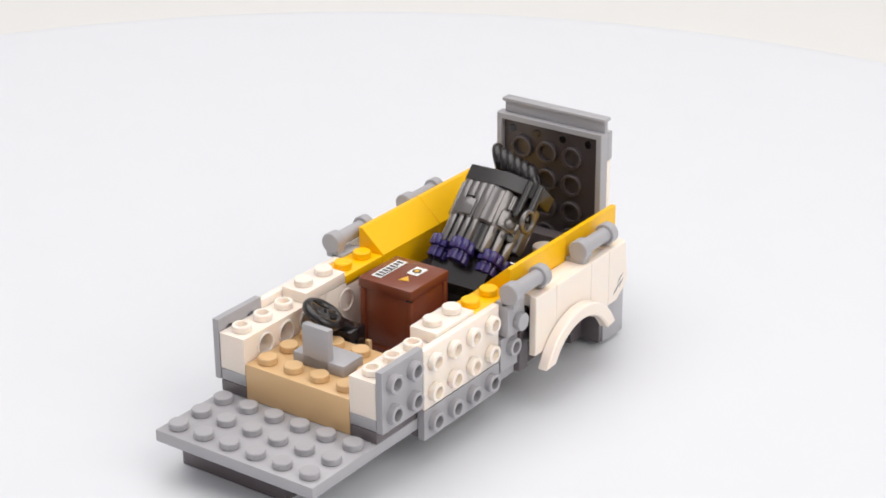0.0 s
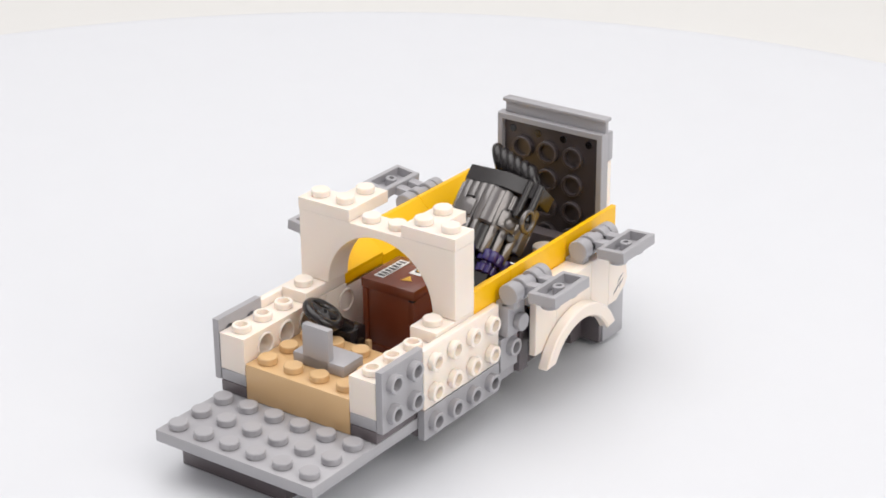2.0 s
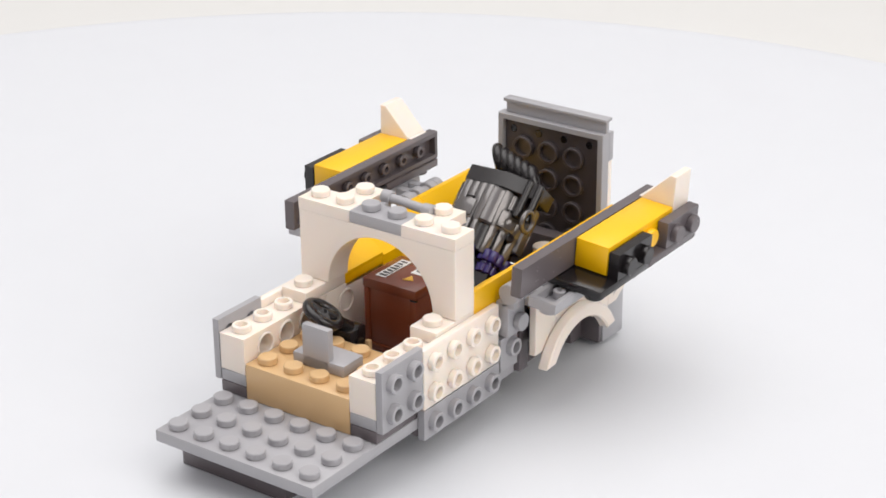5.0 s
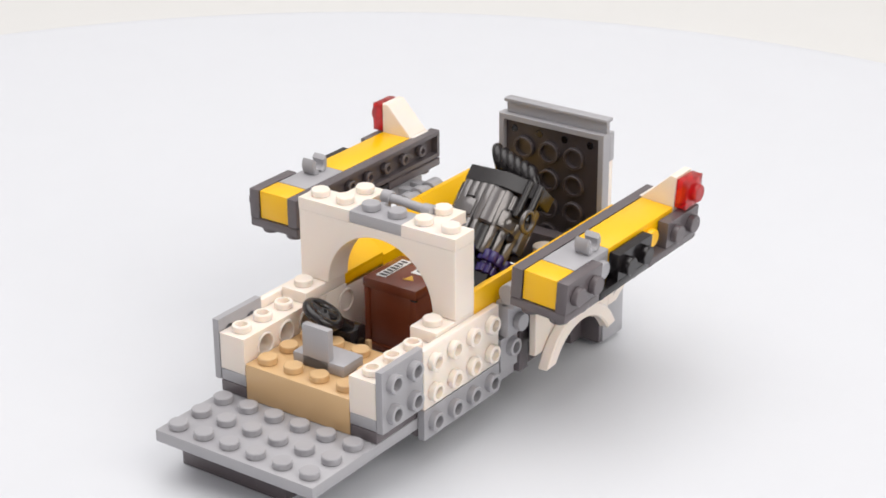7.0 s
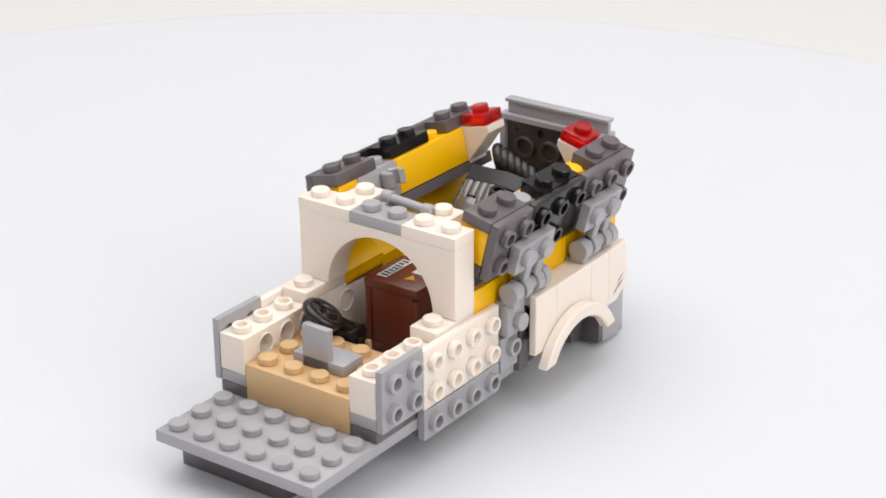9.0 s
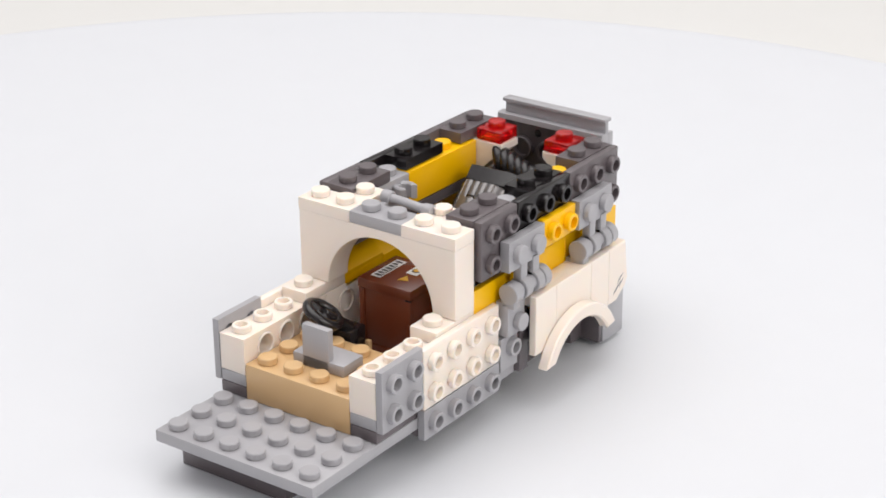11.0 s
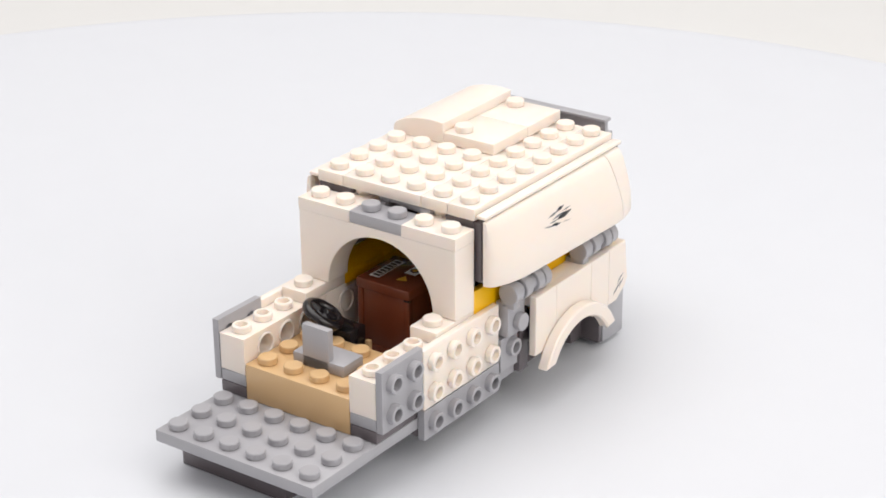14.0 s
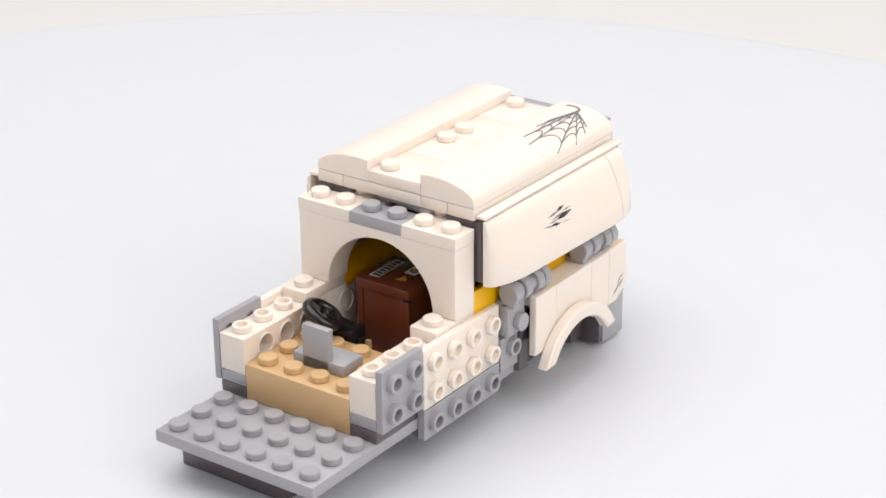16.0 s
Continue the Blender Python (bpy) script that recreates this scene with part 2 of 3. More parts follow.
# ---- chassis and cab ----
def make_chassis():
    p = Piece().box(0, 0, 0, 6, 8, 1).studs([i + 0.5 for i in range(6)], [0.5, 1.5, 2.5], 1)
    p.done("front_plate", GREY, truck, "light grey studded base plate")
    Piece().box(0, 8, 0, 6, 16, 1).done("rear_base_plate", BLACK, truck, "black floor plate of the cargo bed")
    Piece().box(0.05, 1.02, -3.1, 4.1, 3, -0.02).done("axle_block", DARK, truck, "dark grey block under the base plate")
    Piece().box(1, 11, -3.1, 5, 15, -0.02).done("axle_block", DARK, truck, "dark grey block under the base plate")
    for flip in (False, True):
        Piece(flip).box(5, 3, 1, 6, 5, 2).done("plate", DARK, truck, "small dark grey plate")
        p = Piece(flip).box(5, 3, 2, 5.98, 5, 3).pierced(3, 2, 5, 7, 6.0, 6.22, (3.5, 4.5), (3.25,), (5.75,))
        p.done("bracket", GREY, truck, "light grey side bracket with hollow studs")
        low, high, rim = (3 + LIFT) * P, (6 + LIFT) * P, 0.0025
        out = [(3.01 * U, high), (3.01 * U, low)]
        for y in (4, 5, 6):
            cy, cz = y * U, (4.7 + LIFT) * P
            out.append((cy - 0.00001, low))
            out += [(cy + rim * math.sin(a), cz - rim * math.cos(a)) for a in [radians(-0.5 - 359 * i / 28) for i in range(29)]]
            out.append((cy + 0.00001, low))
        out += [(6.99 * U, low), (6.99 * U, high)]
        p = Piece(flip).prism(out, 5.01 * U, 5.97 * U, "x")
        for y in (3.5, 4.5, 5.5):
            p.stud(5.5, y, 6, hollow=True)
        brick = p.done("holed_brick", WHITE, truck, "white beam brick with round holes")
        for y in (4, 5, 6):
            hole = Piece(flip).ring(at(5.0, y, 4.7), (1, 0, 0), 0.0028, 0.00032)
            hole.done("hole_rim", WHITE, brick)
        Piece(flip).box(5, 7, 1, 6, 10, 6).done("wall_brick", WHITE, truck, "white wall brick behind the cab")
        Piece(flip).ring(at(5.0, 8, 4.5), (1, 0, 0), 0.0029, 0.0004).done("hole_rim", WHITE, truck)
        Piece(flip).box(5, 6, 6, 6, 8, 7).studs([5.5], [6.5, 7.5], 7).done("wall_plate", WHITE, truck, "small white studded plate")
        p = Piece(flip).box(6, 5.02, 1.7, 6.25, 9, 6.7)
        for y in (5.5, 6.5, 7.5, 8.5):
            for z in (2.95, 5.45):
                p.stud(6.25, y, z, "x", True)
        p.done("side_plate", WHITE, truck, "white studded plate on the side")
        p = Piece(flip).pierced(5, -0.8, 9, 1.66, 6.02, 6.25, (5.5, 6.5, 7.5, 8.5), (0.45,))
        Piece(flip).box(5.2, 5.02, -0.7, 5.98, 9, -0.04).done("sill_core", DARK, truck, "dark grey plate behind the sill")
        p.done("sill_plate", GREY, truck, "light grey studded sill plate")
        # lower part behind the side plate
        Piece(flip).box(5.2, 9, -0.5, 6.1, 10.1, 0.3).done("floor_edge", GREY, truck)
        Piece(flip).box(5.3, 9, 0.4, 6.0, 10.08, 3.2).box(5.3, 10.1, -0.4, 6.3, 10.6, 5.3).done("inner_block", DARK, truck, "dark grey chassis block behind the hinge")
        p = Piece(flip).pierced(9.02, 0.7, 9.95, 3.55, 6.02, 6.3, (9.6,), (2.5,))
        p.done("stud_brick", GREY, truck, "light grey brick with hollow side stud")
    p = Piece().box(1, 3, 1, 5, 6, 4).studs([1.5, 2.5, 3.5, 4.5], [3.5, 4.5, 5.5], 4)
    p.done("cab_floor", TAN, truck, "tan studded floor block of the cab")
    p = Piece().box(2.1, 3.96, 4, 4.05, 4.95, 4.95).box(2.48, 3.96, 4.0, 3.5, 4.22, 7.5)
    p.done("seat", GREY, truck, "small light grey seat with upright back")
    Piece().box(2.64, 6.8, 1.0, 2.82, 6.98, 3.3).done("post", TAN, truck, "small tan post beside the crate")
    wheel = Piece().ring(at(1.9, 5.72, 6.1), (0.438, 0.293, 0.85), 0.0044, 0.0014).done("steering_wheel", BLACK, truck, "glossy black toy steering wheel")
    c, d = at(1.9, 5.72, 6.1), Vector((0.438, 0.293, 0.85)).normalized()
    Piece().tube(c - d * 0.0006, c + d * 0.0008, 0.0022).done("hub", BLACK, wheel)
    s = d.orthogonal().normalized()
    for k in range(3):
        e = Matrix.Rotation(radians(120 * k + 40), 3, d) @ s
        Piece().tube(c + e * 0.0012, c + e * 0.0042, 0.0013, n=8, soft=0.0001).done("spoke", BLACK, wheel)
    Piece().tube(c, at(2.3, 6.55, 4.4), 0.0016).box(1.75, 6.15, 1.0, 2.6, 6.95, 4.5).done("steering_stand", BLACK, truck)


make_chassis()


# ---- cargo bed, hinges, wheel arches ----
def strokes(piece_parent, flip, x, y, z, marks, material, rise=0.55):
    """A few slanting printed strokes on a side face."""
    for dy, dz, length, thick in marks:
        a, b = at(x, y + dy, z + dz), at(x, y + dy + length, z + dz + length * rise)
        mid = (a + b) / 2
        out = [(a.y, a.z), (mid.y, mid.z - thick), (b.y, b.z), (mid.y - 0.0004, mid.z + thick)]
        Piece(flip).prism(out, x * U - 0.00003, x * U + 0.00004, "x").done("printed_stroke", material, piece_parent)


def make_rear():
    for flip in (False, True):
        # yellow side walls
        Piece(flip).box(5, 8, 5.6, 6, 10, 6.6).studs([5.5], [8.5, 9.5], 6.6).done("yellow_plate", YELLOW, truck, "warm yellow studded plate")
        slope = [(6, 6.62), (6, 8.5), (5.84, 8.5), (5, 6.9), (5, 6.62)]
        p = Piece(flip).prism([(x * U, (z + LIFT) * P) for x, z in slope], 8.0 * U, 10.0 * U, "y", 0.00015)
        arrives(p.done("yellow_slope", YELLOW, truck, "warm yellow sloped end of the side wall"), 0.1)
        slope = [(6, 4.1), (6, 8.5), (5.84, 8.5), (5, 6.6), (5, 4.1)]
        for y0, y1 in ((10, 13.2), (13.2, 16.4)):
            p = Piece(flip).prism([(x * U, (z + LIFT) * P) for x, z in slope], y0 * U + 0.00005, y1 * U - 0.00005, "y", 0.00015)
            p.done("yellow_slope", YELLOW, truck, "warm yellow sloped side wall")
        Piece(flip).box(5, 10, 1, 5.98, 16, 4.1).done("bed_wall", DARK, truck, "dark grey lower bed wall")
        # hinge bases
        for y in (9.1, 13.15):
            front = y < 10
            low = 3.7 if front else 5.4
            base = Piece(flip)
            base.box(6.0, y + 0.03, low, 6.5 if front else 6.3, y + 1.0, 6.7, soft=0.0004)
            if front:
                base.stud(6.5, y + 0.6, 4.75, "x")
            base = base.done("hinge_base", GREY, truck, "light grey hinge base with round barrel")
            Piece(flip).tube(at(6.5, y, 7.5), at(6.5, y + 0.42, 7.5), 0.0028, n=24).box(6.18, y + 0.03, 6.2, 6.72, y + 0.40, 7.5, soft=0.0005).done("knuckle", GREY, base)
            Piece(flip).tube(at(6.5, y + 0.44, 7.5), at(6.5, y + 1.70, 7.5), 0.0020).done("barrel", GREY, base)
            Piece(flip).tube(at(6.5, y + 1.66, 7.5), at(6.5, y + 2, 7.5), 0.0029, n=24).box(6.2, y + 1.68, 6.45, 6.66, y + 1.98, 7.5, soft=0.0004).done("knuckle", GREY, base)
        # wheel arch panel, in three shells side by side
        cy, cz, r = 12.4 * U, (-1.95 + LIFT) * P, 1.83 * U
        top, low = (6.4 + LIFT) * P, (1.3 + LIFT) * P

        def arc(a0, a1, rad, n=14):
            return [(cy + rad * math.cos(radians(a0 + (a1 - a0) * i / n)), cz + rad * math.sin(radians(a0 + (a1 - a0) * i / n))) for i in range(n + 1)]
        seam0, seam1, seam2, tiny = 11.4 * U, 13.5 * U, 14.62 * U, 0.00008
        a_low = math.degrees(math.asin((low - cz) / r))
        a_s0, a_s1 = (math.degrees(math.acos((y - cy) / r)) for y in (seam0, seam1))
        shells = [([(10.2 * U, low), (10.2 * U, top), (seam0 - tiny, top)] + arc(a_s0 + 0.3, 180 - a_low, r), 10.32, 11.38),
                  ([(seam0, top), (seam1, top)] + arc(a_s1, a_s0, r), 11.4, 13.48),
                  ([(seam1 + tiny, top), (seam2, top), (seam2, low), *arc(a_low, a_s1 - 0.3, r)], 13.52, 14.6)]
        for out, y0, y1 in shells:
            p = Piece(flip).prism(out, 6.58 * U, 6.84 * U, "x", 0.0002).box(6.02, y0, 5.3, 6.6, y1, 6.38)
            p.done("rear_side_panel", WHITE, truck, "white rear side panel over the wheel arch")
        corner = [(seam2 + tiny, low), (seam2 + tiny, top), (15.72 * U, top), (15.9 * U, (2.9 + LIFT) * P), (15.75 * U, (2.2 + LIFT) * P), (15.2 * U, low)]
        panel = Piece(flip).prism(corner, 6.0 * U, 6.82 * U, "x", 0.0004).done("rear_corner_panel", WHITE, truck, "white rear corner panel with grey scratch print")
        strokes(panel, flip, 6.82, 14.95, 1.9, [(0, 0.1, 0.3, 0.0001), (0.15, 0.3, 0.36, 0.0002), (0.26, 0.9, 0.34, 0.00012), (0.36, 0.5, 0.3, 0.00014), (0.42, 1.2, 0.22, 0.0001)], GREYINK, 2.2)
        ro = r + 0.46 * U
        Piece(flip).prism(arc(158, 25, ro, 26) + arc(29, 151, r, 26), 6.85 * U, 7.25 * U, "x", 0.0004).done("mudguard", WHITE, truck, "white curved mudguard")
        Piece(flip).box(5.7, 15.0, -2.7, 6.45, 16.3, 1.3).done("rear_bumper_block", GREY, truck, "light grey rear corner block")
        well = Piece(flip).box(5.3, 10.62, 1.9, 6.5, 14.95, 4.0).box(5.0, 14.2, -2.6, 5.68, 15.9, 1.9).box(5.3, 10.62, -0.4, 5.6, 11.4, 1.9)
        well.box(5.3, 14.8, -2.6, 6.42, 14.98, 1.9)
        well.done("wheel_well", DARK, truck, "dark grey underside of the wheel arch")
        Piece(flip).box(6.1, 14.3, 0.4, 6.5, 14.98, 1.9, soft=0.0004).done("well_corner", WHITE, truck, "small white corner brick in the wheel arch")
        Piece(flip).tube(at(5.2, 12.6, 1.2), at(6.4, 12.6, 1.2), 0.0024).done("axle_stub", GREY, truck)
    Piece().box(0, 16, 1, 6, 16.6, 4.5).done("rear_wall", DARK, truck)
    Piece().tube(at(4.6, 14.1, 4.9), at(4.6, 14.1, 6.0), 0.0030).done("round_plate", WHITE, truck, "small round white plate")


make_rear()


def make_door():
    door = Piece().tray(0.95, 16.68, 2.2, 5.2, 17.1, 14.08, "-y", rim=0.0016, deep=0.0019).done("rear_door", GREY, truck, "light grey rear door, hollow dark underside inward, deepened for shade")
    # inner plate and tubes: dark grey, coloured darker still for the recess's shade
    Piece().box(1.15, 16.88, 2.8, 5.0, 16.95, 13.5, soft=0).done("underside", SHADED_DARK, door)
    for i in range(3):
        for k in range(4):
            Piece().tube(at(1.93 + 1.02 * i, 16.9, 11.25 - 2.5 * k), at(1.93 + 1.02 * i, 16.72, 11.25 - 2.5 * k), 0.0032, inner=0.0024, n=28).done("tube", SHADED_DARK, door)
    for i in range(4):
        Piece().tube(at(1.5 + i * 1.02, 16.89, 12.7), at(1.5 + i * 1.02, 16.86, 12.7), 0.0011, n=10, soft=0.0001).done("slot", BLACK, door)
    Piece().box(1.15, 16.9, 14, 5.2, 17.1, 15.1).box(1.1, 16.78, 15.05, 5.25, 17.2, 15.4).done("rail", GREY, door)
    Piece().box(1.0, 17.12, 11.3, 5.15, 17.5, 13.9).done("door_top_block", GREY, door)
    Piece().box(1, 17.12, 2.2, 5.12, 17.48, 11.25).done("outer_plate", WHITE, door)
    return door


DOOR = make_door()


# ---- brown crate ----
def make_crate():
    c = thing("crate", "reddish brown toy crate with stickers on its lid", "toy crate")
    x0, x1, y0, y1, z0, z1 = 1.76, 3.8, 7.72, 9.72, 1.02, 7.35
    body = Piece().box(x0 + 0.06, y0 + 0.06, z0, x1 - 0.06, y1 - 0.06, z1 - 0.9).done("body", BROWN, c)
    for x in (x0, x1 - 0.22):
        for y in (y0, y1 - 0.22):
            Piece().box(x, y, z0, x + 0.22, y + 0.22, z1 - 0.9).done("corner_post", BROWN, body)
    Piece().box(x0 + 0.2, y0 + 0.01, z0, x1 - 0.2, y0 + 0.1, z0 + 0.7).done("bottom_rail", BROWN, body)
    Piece().box(x1 - 0.1, y0 + 0.2, z0, x1 - 0.01, y1 - 0.2, z0 + 0.7).done("bottom_rail", BROWN, body)
    lid = Piece().box(x0 - 0.03, y0 - 0.03, z1 - 0.9, x1 + 0.03, y1 + 0.03, z1, soft=0.0004).done("lid", BROWN, c)
    Piece().box(x1 - 0.2, y0 - 0.045, z1 - 1.0, x1 + 0.04, y0 + 0.1, z1 - 0.82).done("latch_notch", BLACK, lid)
    Piece().box(2.02, 8.0, z1, 2.42, 9.45, z1 + 0.03, soft=0).done("sticker", STICKER, lid, "white sticker with unreadable dark writing")
    for k in range(7):
        Piece().box(2.10, 8.1 + 0.19 * k, z1 + 0.03, 2.30 if k % 3 else 2.34, 8.2 + 0.19 * k, z1 + 0.05, soft=0, gap=0).done("writing_bar", INK, lid)
    Piece().box(2.34, 8.1, z1 + 0.03, 2.37, 9.0, z1 + 0.05, soft=0, gap=0).done("writing_bar", INK, lid)
    Piece().box(2.85, 8.75, z1, 3.3, 9.35, z1 + 0.03, soft=0).done("sticker", STICKER, lid, "small white sticker with a dark round sign")
    Piece().tube(at(3.07, 9.05, z1 + 0.03), at(3.07, 9.05, z1 + 0.05), 0.0013, n=6, soft=0.00002).done("round_sign", INK, lid)
    Piece().tube(at(3.07, 9.05, z1 + 0.05), at(3.07, 9.05, z1 + 0.065), 0.0008, n=6, soft=0.00002).done("round_sign", AMBER, lid)
    tri = [at(2.95, 8.2, 0).to_2d(), at(3.3, 8.3, 0).to_2d(), at(3.05, 8.6, 0).to_2d()]
    Piece().prism(tri, at(0, 0, z1).z, at(0, 0, z1 + 0.03).z, "z").done("warning_triangle", AMBER, lid, "amber warning triangle")
    return c


CRATE = make_crate()


# ---- gun-metal machine in the bed ----
def make_machine():
    g = thing("toy_machine", "gunmetal and black toy machine with dark purple feet", "toy machine",
              m=Matrix.Translation(at(3.1, 11.75, 7.9) + Vector((0, 0.00173, -0.00704))) @ pose(0, 0, 0, -46, 0, 0))

    def local(x, y, z):
        return Vector((x, y, z))

    def lump(name, material, outline, z0, z1, soft=0.0004):
        Piece().prism(outline, z0, z1, "z", soft).done(name, material, g)

    mm = 0.001
    shell = [(-12, -1.5), (-11, -4.6), (-8.5, -6.4), (2.2, -7.2), (5.2, -6.0), (11.6, 1.6), (12, 5), (-12, 5)]
    scaled = lambda k, pts=shell: [(x * mm * k, y * mm * k) for x, y in pts]
    lump("shell", SILVER, scaled(1.0), 9 * mm, 19.6 * mm, 0.0006)
    lump("core", BLACK, scaled(0.84), 1.5 * mm, 10 * mm)
    # each broad facet carries flat upright fins, legs below it and one raised pad
    facets = (((-8.5, -6.4), (2.2, -7.2), 4, 0.40), ((5.2, -6.0), (11.6, 1.6), 3, 0.45), ((-12, -1.5), (-8.5, -6.4), 2, None))
    for a, b, count, pad in facets:
        a, b = Vector((a[0], a[1], 0)) * mm, Vector((b[0], b[1], 0)) * mm
        along = (b - a).normalized()
        turn = Matrix.Rotation(math.atan2(along.y, along.x), 4, "Z")
        step = (b - a).length / count
        for i in range(count):
            c = a + along * step * (i + 0.5)
            half = Vector((step * 0.43, 0.36 * mm, 5.3 * mm))
            c.z = 14.2 * mm
            Piece().mbox(c - half, c + half, 0.0004, turn).done("fin", SILVER, g)
            half = Vector((step * 0.36, 1.1 * mm, 4.4 * mm))
            c = c - along.cross(Vector((0, 0, 1))) * 0.9 * mm
            c.z = 5.6 * mm
            Piece().mbox(c - half, c + half, 0.0004, turn).done("leg", SILVER, g)
        if pad:
            c = a + (b - a) * pad
            c.z = 11.9 * mm
            half = Vector((2.9 * mm, 0.9 * mm, 2.4 * mm))
            Piece().mbox(c - half, c + half, 0.0004, turn).done("pad", SILVER, g)
            c.z = 14.9 * mm
            half = Vector((1.6 * mm, 0.62 * mm, 0.25 * mm))
            Piece().mbox(c - half, c + half, 0.0001, turn).done("slot", BLACK, g)
    lump("top_block", BLACK, scaled(1.0, [(-11.4, -3.5), (-10, -5.6), (4, -6.2), (14.0, -2.2), (14.6, 5), (-11.4, 5)]), 19.7 * mm, 24.4 * mm, 0.0003)
    for x, y in ((13.4, -1.6), (10.4, -2.9)):
        Piece().tube(local(x * mm, y * mm, 13.5 * mm), local(x * mm, y * mm, 24.2 * mm), 1.3 * mm, n=14).done("top_rod", BLACK, g)
    Piece().mbox((9.8 * mm, 1.2 * mm, 5.5 * mm), (12.8 * mm, 5 * mm, 19 * mm), 0.0005).done("side_cover", SILVER, g)
    Piece().tube(local(9.6 * mm, -0.4 * mm, 8.2 * mm), local(10.9 * mm, -1.5 * mm, 8.2 * mm), 1.2 * mm, n=14).done("side_port", BLACK, g)
    for x, y in ((-8.8, -3.2), (-0.6, -5.0), (7.6, -1.2), (-8.5, 4), (9, 4)):
        lobes = []
        for z, k in ((-3.4, 0.62), (-3.2, 0.8), (-1.2, 0.82), (-0.9, 0.7), (-0.4, 0.7), (-0.2, 0.96), (0.2, 1.0), (2.4, 1.0), (2.8, 0.9)):
            turns = [2 * math.pi * i / 48 for i in range(48)]
            lobes.append([Vector(((x + k * (3.3 + 0.8 * abs(math.cos(4 * a))) * math.cos(a)) * mm, (y + k * (3.3 + 0.8 * abs(math.cos(4 * a))) * math.sin(a)) * mm, z * mm)) for a in turns])
        Piece().loft(lobes).done("purple_foot", PURPLE, g, "dark purple knobbed foot")
    lump("base", BLACK, [(-10 * mm, -3 * mm), (10 * mm, -3 * mm), (10 * mm, 5 * mm), (-10 * mm, 5 * mm)], -9 * mm, 3 * mm)
    for o in g.children:
        o.location.x *= 0.87
        o.scale.x = 0.87
    inv = g.matrix_basis.inverted()
    for k in range(6):
        c = inv @ at(2.25 + 0.31 * k, 15.0 - 0.05 * k, 11.55 - 0.18 * k)
        Piece().ring(c, inv.to_3x3() @ Vector((0.8, 0.5, 0.25)), 3.6 * mm, 1.45 * mm, n=24, k=10).done("hose_ring", BLACK, g, "black ribbed hose")
    Piece().ring(inv @ at(4.75, 12.85, 9.3), inv.to_3x3() @ Vector((1, 0, 0)), 2.7 * mm, 0.7 * mm).done("side_ring", SILVER, g, "metallic ring on the side")
    foot = [inv @ at(x, y, z) for x, y, z in ((3.1, 13.0, 1.0), (3.1, 13.0, 6.0))]
    Piece().tube(foot[0], foot[1], 6 * mm, n=20).done("pedestal", BLACK, g)
    return g


make_machine()


# ---- arch over the cab ----
def make_arch():
    cx, r = 3.12 * U, 2.02 * U
    cz = (6.95 + LIFT) * P
    top, low = (12.75 + LIFT) * P, (7.02 + LIFT) * P
    bow = [(cx + r * math.cos(a), cz + r * math.sin(a)) for a in [radians(1 + 178 * i / 32) for i in range(33)]]
    out = [(0.00005, low), (0.00005, top), (6 * U, top), (6 * U, low)]
    p = Piece().prism(out + bow, 7 * U, 8 * U, "y", 0.00018)
    arch = p.done("arch", WHITE, truck, "white arch brick over the cab")
    for x in range(6):
        Piece().stud(x + 0.5, 7.5, 12.75).done("stud", WHITE, arch)
    arrives(arch, 1.62)
    for x, tab, t in ((0, 1, 1.97), (4, 4, 1.97)):
        out = [(x, 7), (x + 2, 7), (x + 2, 8), (tab + 1, 8), (tab + 1, 9), (tab, 9), (tab, 8), (x, 8)]
        out = [q for i, q in enumerate(out) if q != out[i - 1]]
        p = Piece().prism([(px * U, py * U) for px, py in out], (12.754 + LIFT) * P, (13.75 + LIFT) * P, "z", 0.00009)
        p.studs([x + 0.5, x + 1.5], [7.5], 13.75).stud(tab + 0.5, 8.5, 13.75)
        arrives(p.done("corner_plate", WHITE, truck, "white studded corner plate on the arch"), t)
    grey = Piece().box(2, 7, 12.75, 4, 8, 13.75).studs([2.5, 3.5], [7.5], 13.75).done("handle_plate", GREY, truck, "light grey plate with a bar handle")
    Piece().tube(at(2.4, 8.42, 13.95), at(4.3, 8.2, 13.95), 0.0012).done("bar", GREY, grey)
    for x, y in ((2.45, 8.42), (4.15, 8.22)):
        Piece().tube(at(x - 0.18, y, 13.95), at(x + 0.18, y, 13.95), 0.0017).box(x - 0.15, 7.9, 12.9, x + 0.15, y, 13.7, soft=0.0004).done("bar_end", GREY, grey)
    arrives(grey, 2.36)


make_arch()


